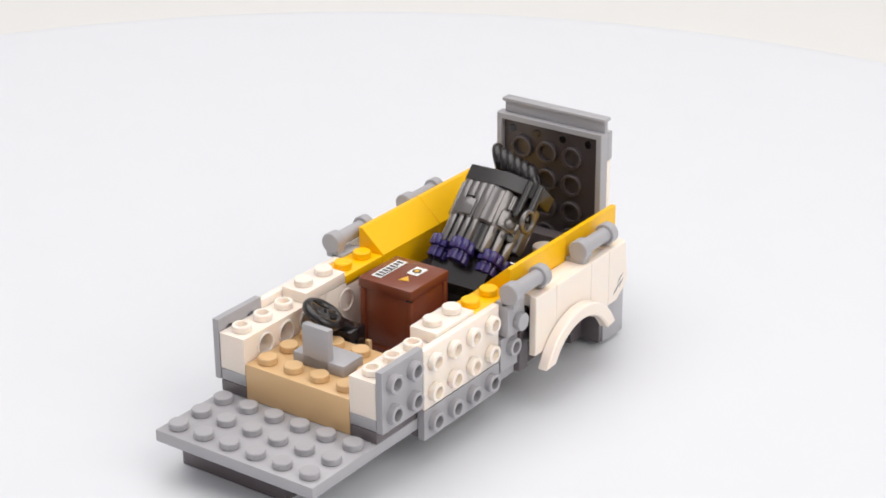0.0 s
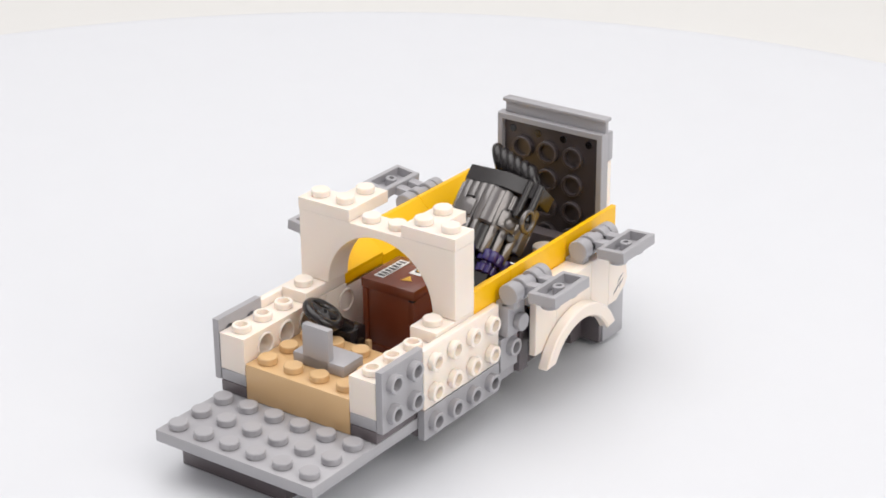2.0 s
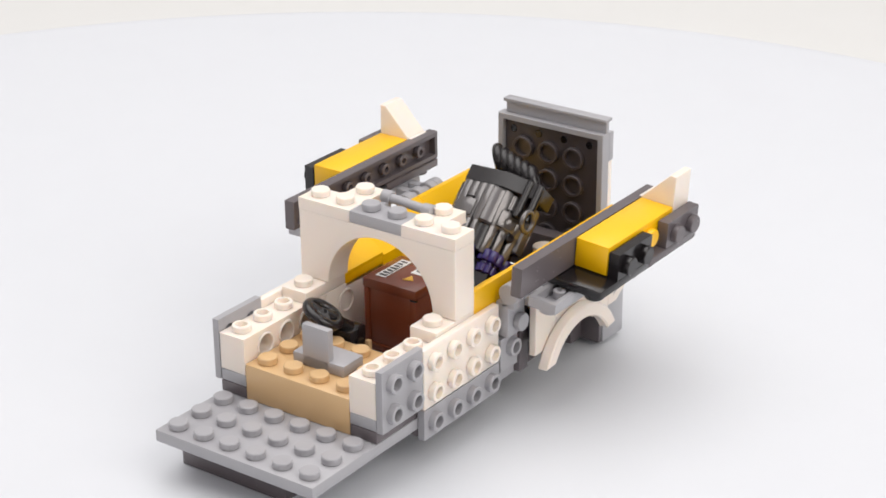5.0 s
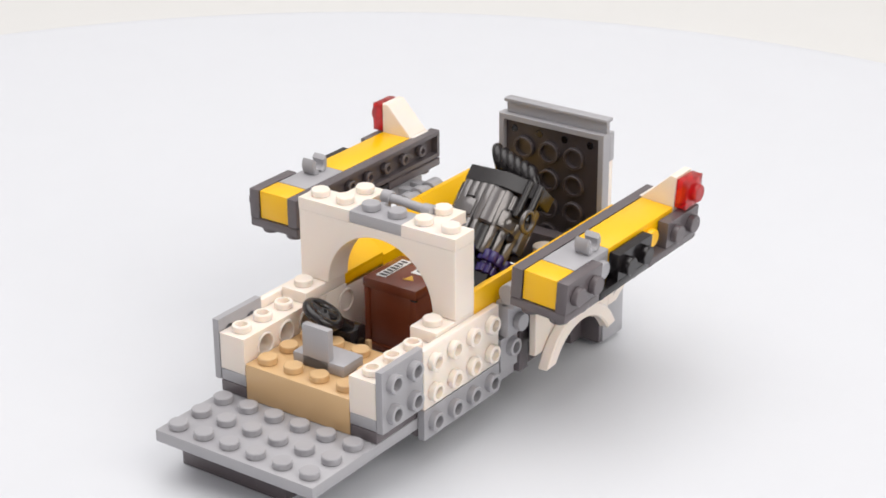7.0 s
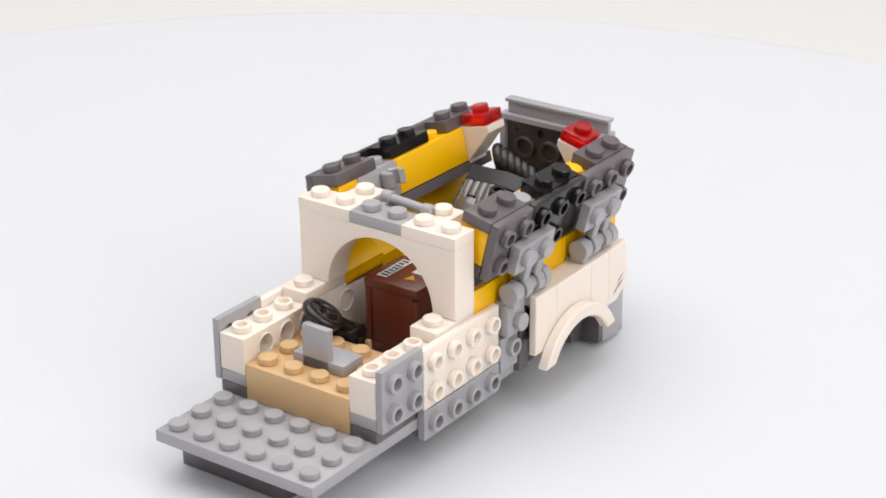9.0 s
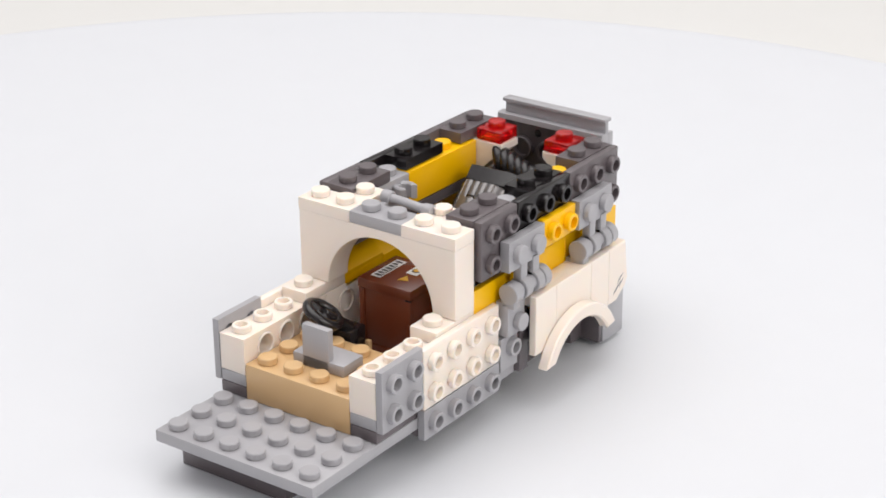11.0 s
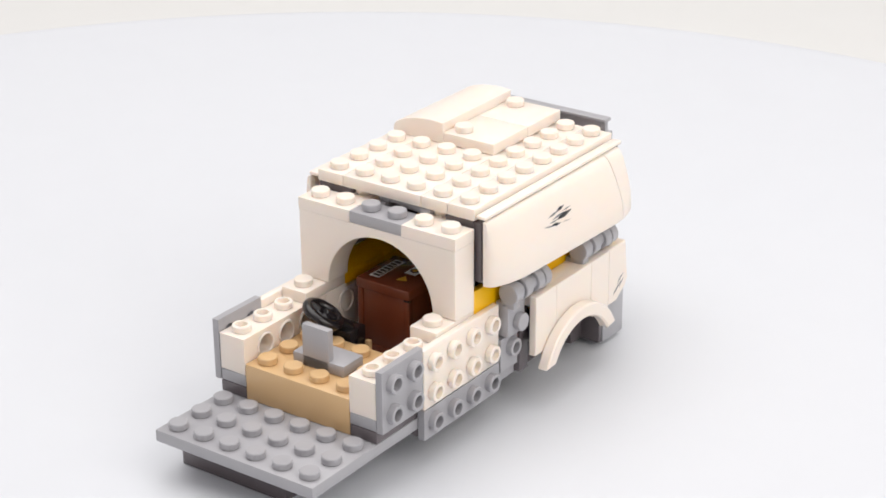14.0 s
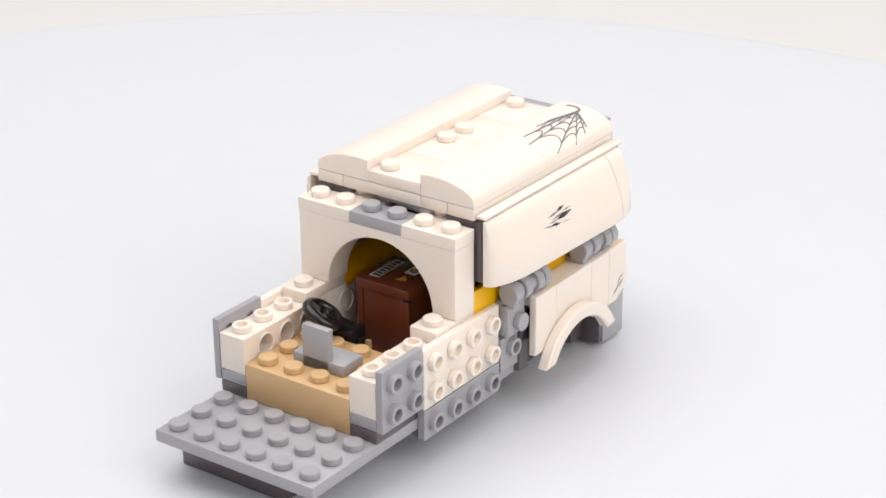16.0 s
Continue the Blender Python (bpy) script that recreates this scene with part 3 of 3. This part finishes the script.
# ---- folding sides (drawn upright, as when closed) ----
def make_wing(flip):
    w = thing("folding_side", "folding side wall of dark grey and yellow toy bricks", "toy side wall", "folding sides of the van")
    for y, t in ((8.95, 0.93), (13, 0.42)):
        p = Piece(flip).tray(6.22, y, 9.4, 6.58, y + 2, 11.9, "-x", rim=0.0014, deep=0.0024)
        for k in (0.5, 1.5):
            p.stud(6.58, y + k, 10.65, "x")
        plate = p.done("hinge_plate", GREY, w, "light grey hinge plate")
        Piece(flip).tube(at(6.52, y + 1, 10.65), at(6.25, y + 1, 10.65), 0.0016, inner=0.0008, n=14).done("tube", GREY, plate)
        p = Piece(flip).tube(at(6.5, y + 0.62, 7.5), at(6.5, y + 0.98, 7.5), 0.0029).box(6.3, y + 0.62, 7.5, 6.62, y + 0.98, 9.7, soft=0.0004, gap=0)
        p.done("hinge_finger", GREY, plate)
        p = Piece(flip).tube(at(6.5, y + 1.3, 7.5), at(6.5, y + 1.66, 7.5), 0.0029).box(6.3, y + 1.3, 7.5, 6.62, y + 1.66, 9.7, soft=0.0004, gap=0)
        p.done("hinge_finger", GREY, plate)
        arrives(plate, t, 7.0)
    # rear bracket: plate with studs outward, upper flange with studs on top
    p = Piece(flip).box(5.9, 13, 9.2, 6.2, 16, 14.2, soft=0.0003)
    for y, z in ((15.5, 12.95), (14.5, 12.95), (13.5, 12.95), (15.5, 10.45)):
        p.stud(6.2, y, z, "x", True)
    br = p.done("rear_bracket", DARK, w, "dark grey bracket plate with studs")
    Piece(flip).tray(5.0, 14, 13.2, 5.9, 16, 14.2, "-z").studs([5.5], [14.5, 15.5], 14.2).done("flange", DARK, br)
    Piece(flip).tube(at(5.45, 15, 13.8), at(5.45, 15, 13.25), 0.0016, inner=0.0008, n=14).done("tube", DARK, br)
    arrives(br, 2.87)
    p = Piece(flip).box(5.9, 10.02, 9.2, 6.2, 13, 14.2, soft=0.0003)
    for y, z in ((12.5, 12.95), (11.5, 12.95), (10.5, 12.95), (11.5, 10.45)):
        p.stud(6.2, y, z, "x", True)
    br = p.done("front_bracket", BLACK, w, "black bracket plate with studs")
    Piece(flip).tray(5.0, 11, 13.2, 5.9, 13, 14.2, "-z").studs([5.5], [11.5, 12.5], 14.2).done("flange", BLACK, br)
    arrives(br, 3.36)
    # white slope, drawn out along the length
    fore = 0.25 if flip else 0.0
    out = [(5.88, 10.24), (5.88, 13.18), (3.85, 13.18), (3.85, 12.6), (4.85, 10.24)]
    p = Piece(flip).prism([(x * U, (z + LIFT) * P) for x, z in out], (15.0 - fore) * U, (15.98 - fore) * U, "y", 0.0002)
    slope = p.done("slope_brick", WHITE, w, "white sloped brick with a hollow foot")
    Piece(flip).tray(4.86, 15.02 - fore, 9.9, 5.86, 15.96 - fore, 10.24, "-z", rim=0.0020, deep=0.0009).done("foot", WHITE, slope)
    arrives(slope, 3.76)
    p = Piece(flip).box(4.88, 11, 10.22, 5.86, 15 - fore, 13.18).studs([5.4], [13.5], 13.18)
    arrives(p.done("yellow_brick", YELLOW, w, "long warm yellow brick"), 4.16)
    strip = Piece(flip).tray(4.88, 8, 9.2, 5.88, 16, 10.18, "-z", rim=0.0013, deep=0.0020).done("long_plate", DARK, w, "long dark grey plate, hollow underside")
    for k in range(7):
        Piece(flip).tube(at(5.38, 9 + k, 9.75), at(5.38, 9 + k, 9.24), 0.0017, inner=0.0009, n=14).done("tube", DARK, strip)
    arrives(strip, 4.7)
    p = Piece(flip).box(4.88, 8.05, 10.22, 5.86, 9, 13.18)
    arrives(p.done("yellow_end_tile", YELLOW, w, "warm yellow end brick"), 5.2)
    p = Piece(flip).box(4.86, 8, 13.2, 5.9, 10, 14.2).studs([5.4], [8.5, 9.5], 14.2).box(5.88, 8, 9.2, 6.2, 10, 14.2, soft=0.0005)
    for y, z in ((8.5, 12.95), (8.5, 10.45), (9.5, 12.95)):
        p.stud(6.2, y, z, "x", True)
    arrives(p.done("front_bracket_end", DARK, w, "dark grey studded end bracket"), 5.45)
    p = Piece(flip).box(4.88, 9.02, 10.22, 5.86, 11, 13.18).stud(5.4, 10.5, 13.18)
    clip = p.done("clip_plate", GREY, w, "light grey plate with clip")
    for turn in (1, -1):
        arc = [radians(turn * (15 + 11.5 * i)) for i in range(11)]
        bow = [(4.60 * U + 0.0033 * math.cos(a), 10.4 * U + 0.0031 * math.sin(a)) for a in arc]
        bow += [(4.60 * U + 0.00165 * math.cos(a), 10.4 * U + 0.00165 * math.sin(a)) for a in reversed(arc)]
        Piece(flip).prism(bow, (11.45 + LIFT) * P, (12.75 + LIFT) * P, "z", 0.0004).done("clip_jaw", GREY, clip)
    Piece(flip).box(4.78, 10.2, 11.75, 4.9, 10.6, 12.65).done("clip_stem", GREY, clip)
    arrives(clip, 5.85)
    p = Piece(flip).box(3.9, 15 - fore, 13.22, 4.9, 16 - fore, 14.25).stud(4.4, 15.5 - fore, 14.25)
    arrives(p.done("red_light", RED, w, "clear red lamp brick"), 6.62)
    if not flip:
        bar = Piece().tube(at(4.60, 10.4, 6.3), at(4.60, 10.4, 12.9), 0.00145).done("barrel", BLACK, w, "glossy black barrel held by the clip")
        Piece().tube(at(4.60, 10.4, 12.68), at(4.60, 10.4, 13.4), 0.0024, inner=0.0014).done("muzzle", BLACK, bar)
        Piece().tube(at(4.60, 10.4, 6.0), at(4.60, 10.4, 8.0), 0.0022).done("grip", BLACK, bar)
        for z in (8.3, 8.9, 9.5):
            Piece().ring(at(4.60, 10.4, z), (0, 0, 1), 0.0020, 0.0006).done("barrel_ring", BLACK, bar)
        arrives(bar, 7.12)
    return w


WINGS = [make_wing(False), make_wing(True)]


# ---- white skin: side panels and roof ----
def make_side_panel(flip):
    def section(y, inset=0.0):
        f = min(max((y - 8.0) / 1.9, 0), 1)
        b = 0.62 * math.sqrt(1 - (1 - f) ** 2) + 0.035 * max(min(y, 14.5) - 9.9, 0)
        b *= 1 - 0.3 * (max(y - 14.5, 0) / 1.2) ** 2
        low = 9.2
        pts = [(6.32, low), (6.32, 14.45), (6.4, 14.45), (6.44 + b * 0.15, 14.2), (6.46 + b * 0.3, 13.7), (6.46 + b * 0.62, 12.4), (6.46 + b * 0.9, 10.9), (6.44 + b, 9.6), (6.4 + b, low)]
        return [Vector((x * U, y * U, (z + LIFT) * P)) for x, z in pts]
    ys = [8.0, 8.05, 8.15, 8.3, 8.6, 9.0, 9.5] + [10 + 0.5 * i for i in range(10)] + [14.8]
    p = Piece(flip).loft([section(y) for y in ys]).done("side_panel", WHITE, truck, "white curved side panel with dark scratch print")
    for y0, z0, y1, z1, thick, mat in ((10.45, 12.15, 11.15, 11.85, 0.0002, GREYINK), (10.9, 12.0, 11.4, 11.86, 0.00042, INK), (11.2, 12.2, 12.1, 12.4, 0.0006, INK),
                                       (10.8, 12.6, 11.5, 12.8, 0.00024, GREYINK), (11.3, 12.75, 11.8, 12.95, 0.0004, INK), (11.0, 12.35, 11.7, 12.5, 0.00024, GREYINK),
                                       (11.45, 11.86, 11.95, 11.72, 0.0001, GREYINK), (11.6, 12.6, 12.1, 12.65, 0.00016, GREYINK), (10.85, 12.2, 11.3, 12.2, 0.0002, GREYINK)):
        def face(y, z):
            sec = section(y)
            zz = (z + LIFT) * P
            a, b = next((p, q) for p, q in zip(sec[4:], sec[5:]) if q.z <= zz)
            f = (zz - a.z) / (b.z - a.z)
            return a.x + (b.x - a.x) * f
        a, b = at(0, y0, z0), at(0, y1, z1)
        m = (a + b) / 2
        pts = [(y0, a.z), ((y0 + y1) / 2, m.z - thick), (y1, b.z), ((y0 + y1) / 2 - 0.03, m.z + thick)]
        quad = [Vector((face(y, z / P - LIFT) + 0.00003, y * U, z)) for y, z in pts]
        back = [v + Vector((-0.0002, 0, 0)) for v in quad]
        Piece(flip).loft([quad, back]).done("printed_stroke", mat, p)
    arrives(p, 11.24)
    y = Piece(flip).box(6.22, 11.15, 9.5, 6.5, 13.0, 11.9)
    for k in (11.6, 12.55):
        y.stud(6.5, k, 10.7, "x", True)
    arrives(y.done("spacer_plate", YELLOW, truck, "warm yellow spacer plate on the side"), 9.3)
    p = Piece(flip).loft([section(y) for y in (14.83, 15.1, 15.4, 15.6, 15.7)]).done("side_panel_end", WHITE, truck, "white curved end of the side panel")
    arrives(p, 11.2)


def curved_slope(flip, y0, y1, name, t):
    """A roof piece two studs wide, rounded down towards the side."""
    pts = [(4.0, 15.32)] + [(4.0, 17.05), (4.35, 17.15)]
    for i in range(1, 15):
        a = radians(90 * i / 14)
        pts.append((4.35 + 1.65 * math.sin(a), 15.75 + 1.4 * math.cos(a)))
    pts.append((6.0, 15.32))
    p = Piece(flip).prism([(x * U, (z + LIFT) * P) for x, z in pts], y0 * U + 0.00005, y1 * U - 0.00005, "y", 0.00015)
    ob = p.done(name, WHITE, truck, "white curved roof slope")
    arrives(ob, t)
    return ob


def make_web(parent):
    """A printed corner of spider web on the curved slope."""
    def surf(x, y):
        k = min(max((x - 4.35) / 1.65, 0), 1)
        return at(x, y, 15.75 + 1.4 * math.sqrt(max(1 - k * k, 0))) + Vector((0, 0, 0.00005))
    hub = (4.98, 15.4)
    tips = [(4.72, 14.0), (4.7, 13.43), (4.86, 12.46), (5.28, 12.12), (5.96, 12.74), (5.98, 13.78), (5.86, 14.51), (5.72, 14.83)]

    def line(a, b, r, bend=(0, 0)):
        n = 5
        piece = Piece()
        pts = []
        for i in range(n + 1):
            f = i / n
            w = 4 * f * (1 - f)
            pts.append(surf(a[0] + (b[0] - a[0]) * f + bend[0] * w, a[1] + (b[1] - a[1]) * f + bend[1] * w))
        for p, q in zip(pts, pts[1:]):
            piece.tube(p, q + (q - p) * 0.05, r, n=6, soft=0.00002)
        piece.done("web_thread", GREYINK, parent)
    for x, y in tips:
        line(hub, (x, y), 0.00017)
    for f in (0.22, 0.4, 0.6, 0.83):
        ring = [(hub[0] + (x - hub[0]) * f, hub[1] + (y - hub[1]) * f) for x, y in tips]
        for a, b in zip(ring, ring[1:]):
            mx, my = (a[0] + b[0]) / 2, (a[1] + b[1]) / 2
            line(a, b, 0.00015, ((hub[0] - mx) * 0.16, (hub[1] - my) * 0.16))
    line(hub, (4.83, 15.68), 0.0003, (0.08, 0.03))
    line((4.83, 15.68), (4.45, 15.62), 0.00024, (0.02, 0.05))


def make_roof():
    for x0, x1, t in ((0, 1, 11.66), (5, 6, 11.66), (1, 4, 12.12), (4, 5, 12.62)):
        p = Piece().box(x0, 8, 14.3, x1, 16, 15.3).studs([x0 + 0.5 + i for i in range(x1 - x0)], [8.5 + i for i in range(8)], 15.3)
        arrives(p.done("roof_plate", WHITE, truck, "white studded roof plate"), t)
    for y0, y1, t, ys in ((14, 16, 13.3, [15.5]), (12, 14, 13.64, [12.5]), (10, 12, 15.42, [11.5]), (8, 10, 15.66, [8.5])):
        p = Piece().box(2, y0, 15.32, 4, y1, 16.3).studs([2.5], ys, 16.3)
        arrives(p.done("ridge_plate", WHITE, truck, "smooth white plate along the roof ridge"), t)
    curved_slope(True, 12, 16, "roof_slope", 13.97)
    right = curved_slope(False, 12, 16, "roof_slope", 14.36)
    make_web(right)
    curved_slope(True, 8, 12, "roof_slope", 14.84)
    curved_slope(False, 8, 12, "roof_slope", 14.84)
    for flip in (False, True):
        p = Piece(flip).box(6.02, 8.02, 14.5, 6.4, 16, 14.88, soft=0.0005)
        arrives(p.done("gutter", WHITE, truck, "narrow white edge strip"), 11.66)


for f in (False, True):
    make_side_panel(f)
make_roof()


def wing_pose(w, angle, settled=1.0):
    """The folding side's pose when it is swung out by that angle about its hinge."""
    s = 1 if w == WINGS[0] else -1
    axis = at(6.5 if s > 0 else -0.5, 0, 7.5)
    shut = 1 - angle / 90
    slack = Vector((0, 0.1 * U, 0)) if s > 0 else Vector((0.14 * shut * U, (0.1 + 0.18 * settled * (1 - shut)) * U, 0))
    yaw = pose(0, 8 * U, 0, 0, 0, 0 if s > 0 else -1.2 * shut) @ Matrix.Translation((0, -8 * U, 0))
    swing = pose(0, 0, 0, 0, s * angle * (1.045 if s > 0 else 1), 0)
    return Matrix.Translation(axis + slack) @ yaw @ swing @ Matrix.Translation(-axis)


def motions():
    # spare pieces lie in rows on the table beside the model, then are lifted over and set in place one after another
    x, y, deep, left, right = -0.27, -0.15, 0.0, -0.27, -0.07
    for ob, t, tilt in ARRIVALS:
        swung = wing_pose(ob.parent, 90) if ob.parent in WINGS else Matrix()
        lean = swung.to_3x3().to_4x4()
        spots = [lean @ (c.matrix_basis.translation * (0 if c == ob else 1) + Vector(q)) for c in (ob, *ob.children) for q in c.bound_box]
        lo, hi = ([f(s[i] for s in spots) for i in range(3)] for f in (min, max))
        if x + hi[0] - lo[0] > right:
            x, y, deep = left, y + deep + 0.006, 0.0
            if y > -0.03 and left < 0:
                x, y, left, right = 0.10, -0.24, 0.10, 0.24
        lot = Matrix.Translation((x - lo[0], y - lo[1], -lo[2] + 0.0001)) @ lean
        x, deep = x + hi[0] - lo[0] + 0.005, max(deep, hi[1] - lo[1])
        home = ob.matrix_basis.copy()
        high = Matrix.Translation((swung @ home).translation + Vector((-0.03, 0.05, 0.17))) @ lean
        lot, high = swung.inverted() @ lot, swung.inverted() @ high
        t0 = max(t - 0.1, 0.0)
        rows = [(0.0, lot), (t0, lot), (t0 + 0.034, high)] if t0 else [(0.0, lot), (0.034, high)]
        if tilt:
            s = 1 if ob.parent == WINGS[0] else -1
            axis = at(6.5 if s > 0 else -0.5, 0, 7.5)
            up = Matrix.Translation(axis) @ pose(0, 0, 0, 0, -s * tilt, 0) @ Matrix.Translation(-axis) @ home
            rows += [(t, up), (2.6, up), (3.1, home), (CLIP, home)]
        else:
            rows += [(t, home), (CLIP, home)]
        walk(ob, rows)
    # the crate and the door are nudged a little as pieces are pressed on
    rows = [(0, 0, 0), (1.5, 0.05, 0.03), (3.5, 0.10, 0.08), (7, 0.10, 0.10), (9, 0.12, 0.13), (9.4, 0.12, 0.13), (11.0, -0.03, 0), (12.5, -0.06, -0.03), (16, -0.08, -0.03)]
    walk(CRATE, [(t, Matrix.Translation((x * U, y * U, 0))) for t, x, y in rows])
    home = DOOR.matrix_basis.copy()
    rows = [(0, 0), (3.5, 0.04), (7, 0.08), (9, 0.12), (9.4, 0.12), (11, 0.02), (16, 0.0)]
    walk(DOOR, [(t, Matrix.Translation((x * U, 0, 0)) @ home) for t, x in rows])
    for w, s in zip(WINGS, (1, -1)):
        rows = []
        for t, a, settled in ((0, 90, 0), (4.3, 90, 0), (6.2, 90, 1), (8.19, 90, 1), (8.3, 81, 1), (8.4, 64, 1), (8.5, 56, 1), (8.6, 49, 1), (8.75, 46, 1),
                              (8.8, 40, 1), (8.9, 25, 1), (9.0, 13, 1), (9.1, 3, 1), (9.15, 0, 1), (16, 0, 1)):
            rows.append((t, wing_pose(w, a, settled)))
        walk(w, rows)


motions()
